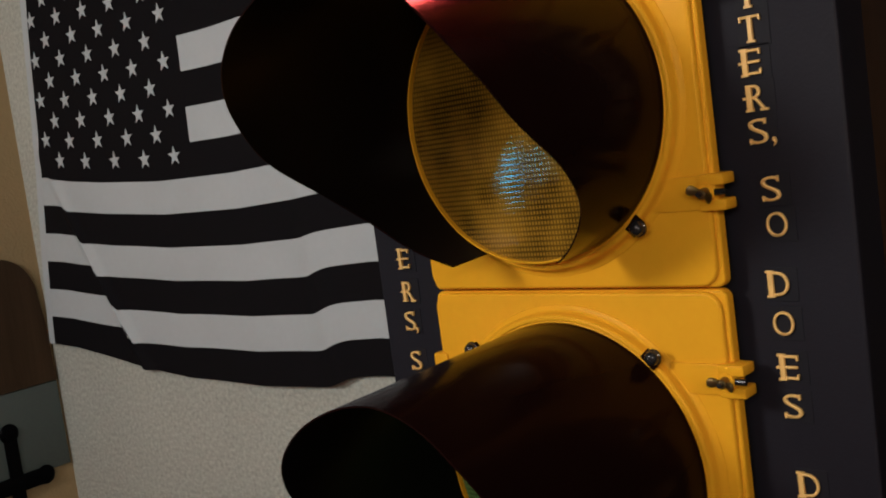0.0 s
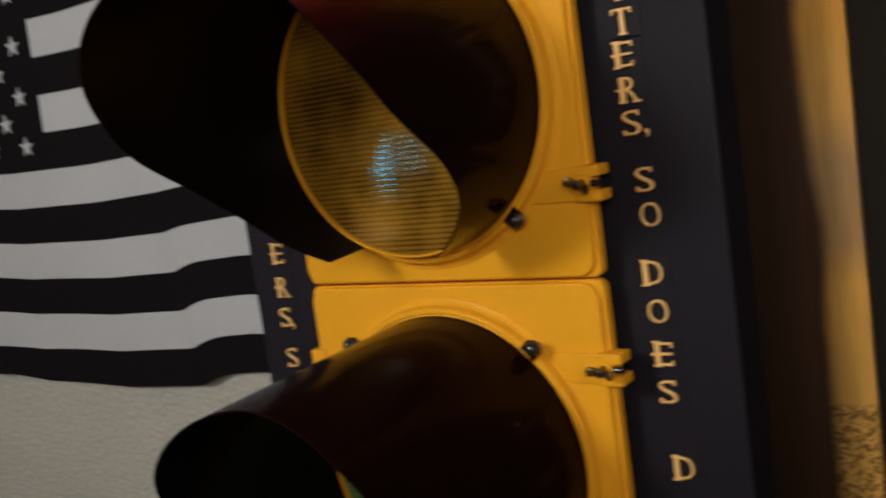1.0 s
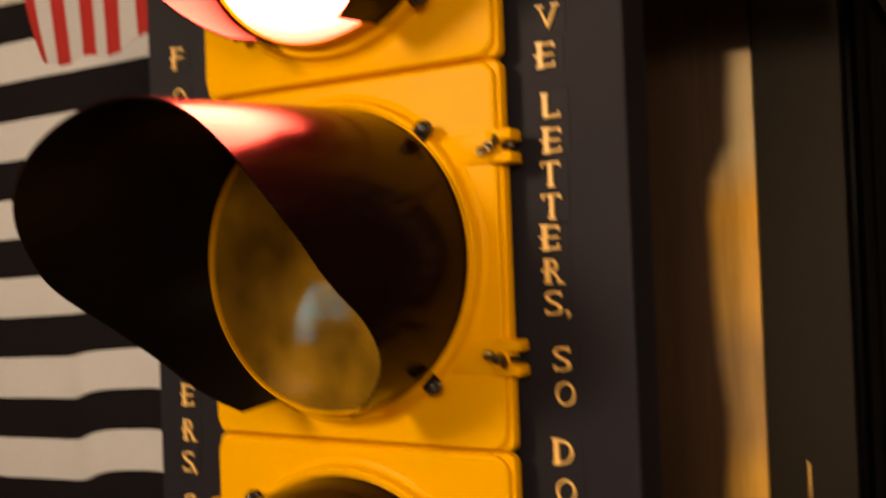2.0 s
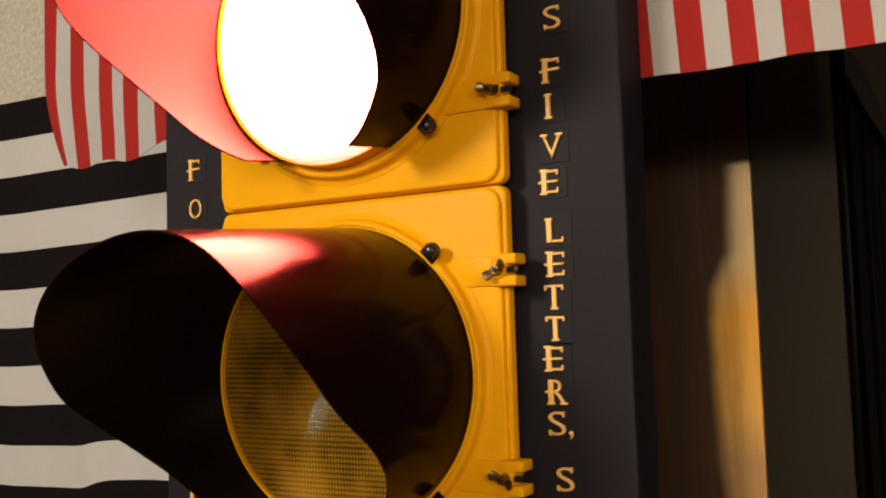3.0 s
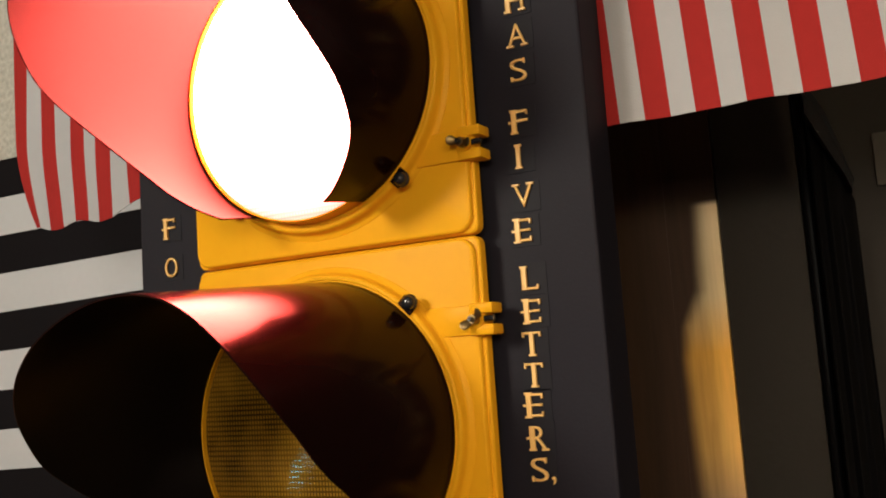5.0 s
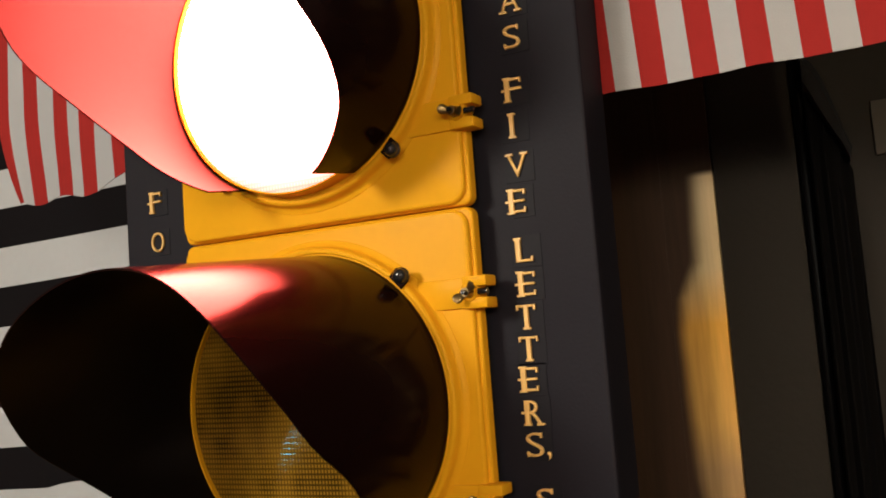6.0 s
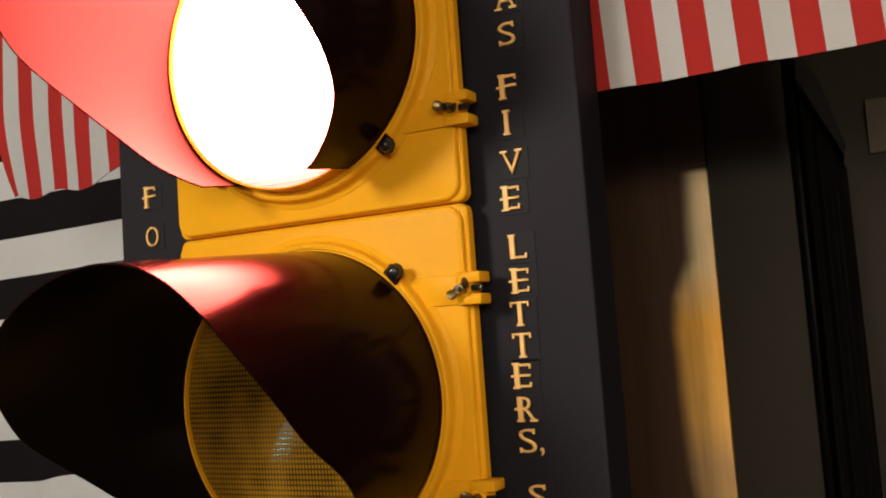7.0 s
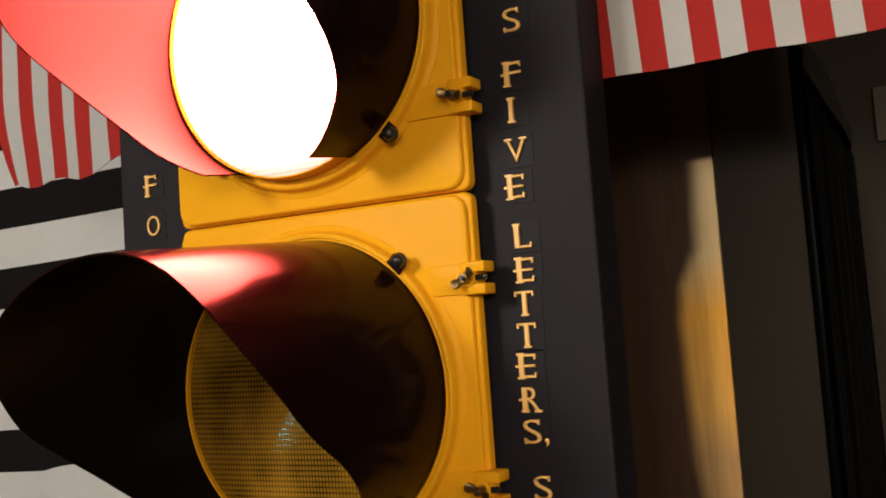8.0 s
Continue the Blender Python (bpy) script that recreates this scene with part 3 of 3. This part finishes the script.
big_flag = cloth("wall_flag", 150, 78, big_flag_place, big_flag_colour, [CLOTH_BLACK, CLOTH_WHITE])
tagged(big_flag, "large black and white striped flag with white stars pinned to wall", "flag")
big_flag.matrix_world = WALL
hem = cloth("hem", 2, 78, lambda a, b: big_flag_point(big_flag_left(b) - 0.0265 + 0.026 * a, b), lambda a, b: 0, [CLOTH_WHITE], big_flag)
hem["label"] = "narrow white canvas hem"
star = None
for row in range(9):
    for col in range(6 if row % 2 == 0 else 5):
        # the last row sits just over the first full stripe
        b = 7 / 13 - 0.052 * (8.0 - row) - 0.052
        u = -0.500 - 0.0525 * (2 * col + (row % 2)) - 0.067 * (b - 0.48)
        if u < big_flag_left(b) + 0.012:
            continue
        if star is None:
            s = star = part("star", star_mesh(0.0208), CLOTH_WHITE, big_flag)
        else:
            s = new("star", star.data)
            s.parent = big_flag
        s.location = big_flag_point(u, b) + Vector((0, -0.0016, 0))


def small_flag(name, corner, along, top, tall, curl, lean, label):
    """A hanging flag with upright stripes. corner: its inner end; along: the run of thirteen stripes."""
    across = Vector((along[0], along[1], 0))
    normal = Vector((along[1], -along[0], 0)).normalized()
    if normal.y > 0:
        normal = -normal

    def place(a, b):
        p = Vector((corner[0], corner[1], top)) + across * a
        wave = 0.006 * math.sin(a * 15 + 0.6) * (0.25 + b) + 0.003 * math.sin(a * 31 + b * 5)
        low = max(0.0, (b - 0.70) / 0.30)
        p += normal * wave * 0.45
        p -= across * curl * (low ** 2 * a ** 5 - 0.05 * math.sin(b * 15 + a * 5) * low)
        p.x += lean * (1 - b)
        p.z -= tall * b
        if curl:
            p.z += 0.020 * low ** 2 * min(max((0.46 - a) / 0.16, 0.0), 1.0) + 0.004 * low * math.sin(a * 21)
        return p

    def colour(a, b):
        stripe = min(int(a * 13), 12)
        if stripe < 7 and b < 0.40:
            return 2
        return stripe % 2

    ob = cloth(name, 78, 40, place, colour, [CLOTH_RED, CLOTH_OFF_WHITE, CLOTH_BLUE])
    return tagged(ob, label, "flag", group="small flags on the board")


small_flag("small_flag", (0.274, 0.0935), (0.314, 0.004), HZ + 0.735, 0.457, 0.0, -0.024, "small red and white striped flag hanging behind black board")
small_flag("small_flag", (-0.239, 0.0960), (-0.348, -0.004), HZ + 0.737, 0.457, 0.12, 0.0, "small red and white striped flag with curled lower corner")

# ---- room ----
ROOM_H = 2.5


def wall_piece(name, u0, u1, z0, z1, material, thick=0.12, label="", category="wall"):
    ob = part(name, box(u0, u1, 0.0, thick, z0 - HZ, z1 - HZ), material)
    ob.matrix_world = WALL
    return tagged(ob, label, category, kind="structure")


wall_piece("wall_north", -1.130, 0.75, 0, ROOM_H, PLASTER, 0.12, "light textured plaster wall behind the flag")


def on_wall(name, bm, material, label, category, kind=""):
    ob = part(name, bm, material, None, "", True)
    ob.matrix_world = WALL
    return tagged(ob, label, category, kind=kind)


# dark varnished panel, casing with a gold-streaked edge, and the grey door beyond the board
on_wall("wall_panel", box(0.752, 0.9098, -0.0065, 0.10, -HZ, ROOM_H - HZ), STREAKED_PANEL, "dark brown varnished wood panel beside the door casing", "wall panel", "structure")
on_wall("trim", box(0.9100, 0.9760, -0.0068, 0.10, -HZ, ROOM_H - HZ), STREAKED_PANEL, "brown door casing with pale golden streak along its edge", "door casing", "structure")
door = on_wall("door_1", box(0.977, 1.078, -0.001, 0.04, -HZ + 0.01, 2.1 - HZ, 0.002), GREY_DOOR, "dark grey painted door standing beside oak casing", "door", "structure")
plate = part("latch_plate", box(1.0210, 1.0250, -0.006, -0.001, -0.375, -0.260, 0.0015), BRASS, door, "slim brass latch plate", True)
part("latch_lever", box(1.0250, 1.0440, -0.010, -0.005, -0.322, -0.316, 0.0015), BRASS, plate, "small brass lever", True)
on_wall("door_post", box(1.079, 1.092, -0.010, 0.06, -HZ, ROOM_H - HZ, 0.004, 3), BLACK_GLOSS, "glossy black post beside the grey door", "post", "structure")


def hanging_coat():
    """A black coat on the wall: a long body with slack folds under a sloping shoulder."""
    bm = bmesh.new()
    columns, rows = 16, 40
    sides = []
    for back in (0, 1):
        grid = []
        for i in range(columns + 1):
            a = i / columns
            u, top = 1.0935 + 0.046 * a, 0.325 - 0.085 * a ** 1.3 - 0.02 * a
            fold = 0.022 + 0.012 * math.sin(math.pi * a) + 0.005 * math.sin(a * 19)
            grid.append([])
            for j in range(rows + 1):
                b = j / rows
                z = top + (-1.05 - top) * b
                round_off = min(1.0, 0.25 + b * 14)
                y = -0.003 if back else -0.004 - fold * round_off * (1 + 0.12 * math.sin(b * 9 + a * 4))
                grid[-1].append(bm.verts.new((u + 0.004 * math.sin(b * 7) * b, y, z)))
        sides.append(grid)
    f, g = sides
    for i in range(columns):
        for j in range(rows):
            for w in sides:
                bm.faces.new((w[i][j], w[i + 1][j], w[i + 1][j + 1], w[i][j + 1]))
        for j in (0, rows):
            bm.faces.new((f[i][j], f[i + 1][j], g[i + 1][j], g[i][j]))
    for j in range(rows):
        for i in (0, columns):
            bm.faces.new((f[i][j], f[i][j + 1], g[i][j + 1], g[i][j]))
    coat = on_wall("hanging_coat", bm, BLACK_CLOTH, "black coat hanging on the dark wall by the door", "coat")
    collar = bmesh.new()
    rings = []
    for k in range(15):
        a = k / 14
        u, z = 1.0945 + 0.044 * a, 0.345 - 0.095 * a ** 1.3 - 0.012 * a
        wide = 0.010 + 0.017 * math.sin(math.pi * min(a + 0.15, 1.0))
        rings.append([collar.verts.new((u + dx, y, z + dz)) for dx, y, dz in ((-0.002, -0.005, -wide), (0.0, -0.034, -wide * 0.7), (0.002, -0.038, wide * 0.4), (0.003, -0.012, wide))])
    for p, q in zip(rings, rings[1:]):
        for k in range(4):
            m = (k + 1) % 4
            collar.faces.new((p[k], p[m], q[m], q[k]))
    collar.faces.new(rings[0])
    collar.faces.new(rings[-1])
    part("collar", collar, FOLD_SHEEN_CLOTH, coat, "collar fold with its sheen put into a slate colour", True)


hanging_coat()
switch = on_wall("wall_switch", box(1.166, 1.236, -0.007, -0.0005, 0.235, 0.300, 0.002), SWITCH_GREY, "dull grey switch plate on the dark wall", "switch")
part("toggle", box(1.196, 1.206, -0.016, -0.0075, 0.258, 0.278, 0.002), SWITCH_GREY, switch)
wall_piece("wall_east_return", 1.093, 2.6, 0, ROOM_H, GREY_DOOR, 0.12, "dark grey painted wall past the post")
wall_piece("wall_lintel", 0.977, 1.078, 2.122, ROOM_H, GREY_DOOR, 0.10, "dark grey wall above the door")

side = part("wall_west", box(-1.29, -1.130, -3.6, 0.12, -HZ, ROOM_H - HZ), TAN_WALL)
side.matrix_world = WALL
tagged(side, "tan painted side wall meeting the plaster wall", "wall", kind="structure")
south = part("wall_south", box(-1.29, 2.6, -3.72, -3.60, -HZ, ROOM_H - HZ), SHADOW_WALL)
south.matrix_world = WALL
tagged(south, "plain beige wall closing the room", "wall", kind="structure")
east = part("wall_east", box(2.6, 2.72, -3.72, 0.12, -HZ, ROOM_H - HZ), SHADOW_WALL)
east.matrix_world = WALL
tagged(east, "plain beige wall closing the room", "wall", kind="structure")
floor = part("floor", box(-1.35, 2.8, -3.8, 0.2, -0.06, 0.0), CARPET)
floor.matrix_world = WALL @ pose(0, 0, -HZ)
tagged(floor, "brown carpeted floor", "floor", kind="structure")
ceiling = part("ceiling", box(-1.35, 2.8, -3.8, 0.2, ROOM_H, ROOM_H + 0.08), CEILING)
ceiling.matrix_world = WALL @ pose(0, 0, -HZ)
tagged(ceiling, "plain dim painted ceiling", "ceiling", kind="structure")

# arched brown sheet above a blue-grey panel, both flat on the side wall
BROWN_SHEET = wood_material("brown_sheet", (0.050, 0.030, 0.016), (0.075, 0.045, 0.024), 0.7, spec=0.15)
BLUE_GREY = node_material("blue_grey_finish", (0.11, 0.135, 0.13), 0.7, vary=0.12, scale=8, bump=0.0005)
arch = bmesh.new()
outline = [(-0.60, -0.448), (-0.008, -0.448), (-0.012, -0.300)]
outline += [(-0.112 + 0.092 * math.sin(radians(a)), -0.235 + 0.105 * math.cos(radians(a))) for a in range(90, -1, -9)]
outline += [(-0.60, -0.130)]
sides = [[arch.verts.new((u, y, z)) for y, z in outline] for u in (-1.1298, -1.120)]
for k in range(len(outline)):
    m = (k + 1) % len(outline)
    arch.faces.new((sides[0][k], sides[0][m], sides[1][m], sides[1][k]))
arch.faces.new(sides[0])
arch.faces.new(sides[1])
on_wall("arched_sheet", arch, BROWN_SHEET, "brown sheet with arched top on tan wall", "wall board")
on_wall("lower_panel", box(-1.1298, -1.122, -0.60, -0.008, -0.662, -0.450, 0.002), BLUE_GREY, "blue-grey panel under brown arched sheet", "wall panel", "structure")

# small black iron cross on the side wall
cross_bm = bmesh.new()
add_box(cross_bm, -1.1298, -1.116, -0.166, -0.134, -0.80, -0.535, 0.003)
add_box(cross_bm, -1.1298, -1.115, -0.225, -0.075, -0.690, -0.650, 0.003)
for y, z in ((-0.150, -0.545), (-0.222, -0.670), (-0.078, -0.670)):
    made = bmesh.ops.create_uvsphere(cross_bm, u_segments=14, v_segments=10, radius=0.024)["verts"]
    bmesh.ops.scale(cross_bm, vec=(0.4, 1.0, 1.0), verts=made)
    bmesh.ops.translate(cross_bm, vec=(-1.121, y, z), verts=made)
on_wall("wall_cross", cross_bm, BLACK_GLOSS, "black iron cross with rounded ends on tan wall", "cross")

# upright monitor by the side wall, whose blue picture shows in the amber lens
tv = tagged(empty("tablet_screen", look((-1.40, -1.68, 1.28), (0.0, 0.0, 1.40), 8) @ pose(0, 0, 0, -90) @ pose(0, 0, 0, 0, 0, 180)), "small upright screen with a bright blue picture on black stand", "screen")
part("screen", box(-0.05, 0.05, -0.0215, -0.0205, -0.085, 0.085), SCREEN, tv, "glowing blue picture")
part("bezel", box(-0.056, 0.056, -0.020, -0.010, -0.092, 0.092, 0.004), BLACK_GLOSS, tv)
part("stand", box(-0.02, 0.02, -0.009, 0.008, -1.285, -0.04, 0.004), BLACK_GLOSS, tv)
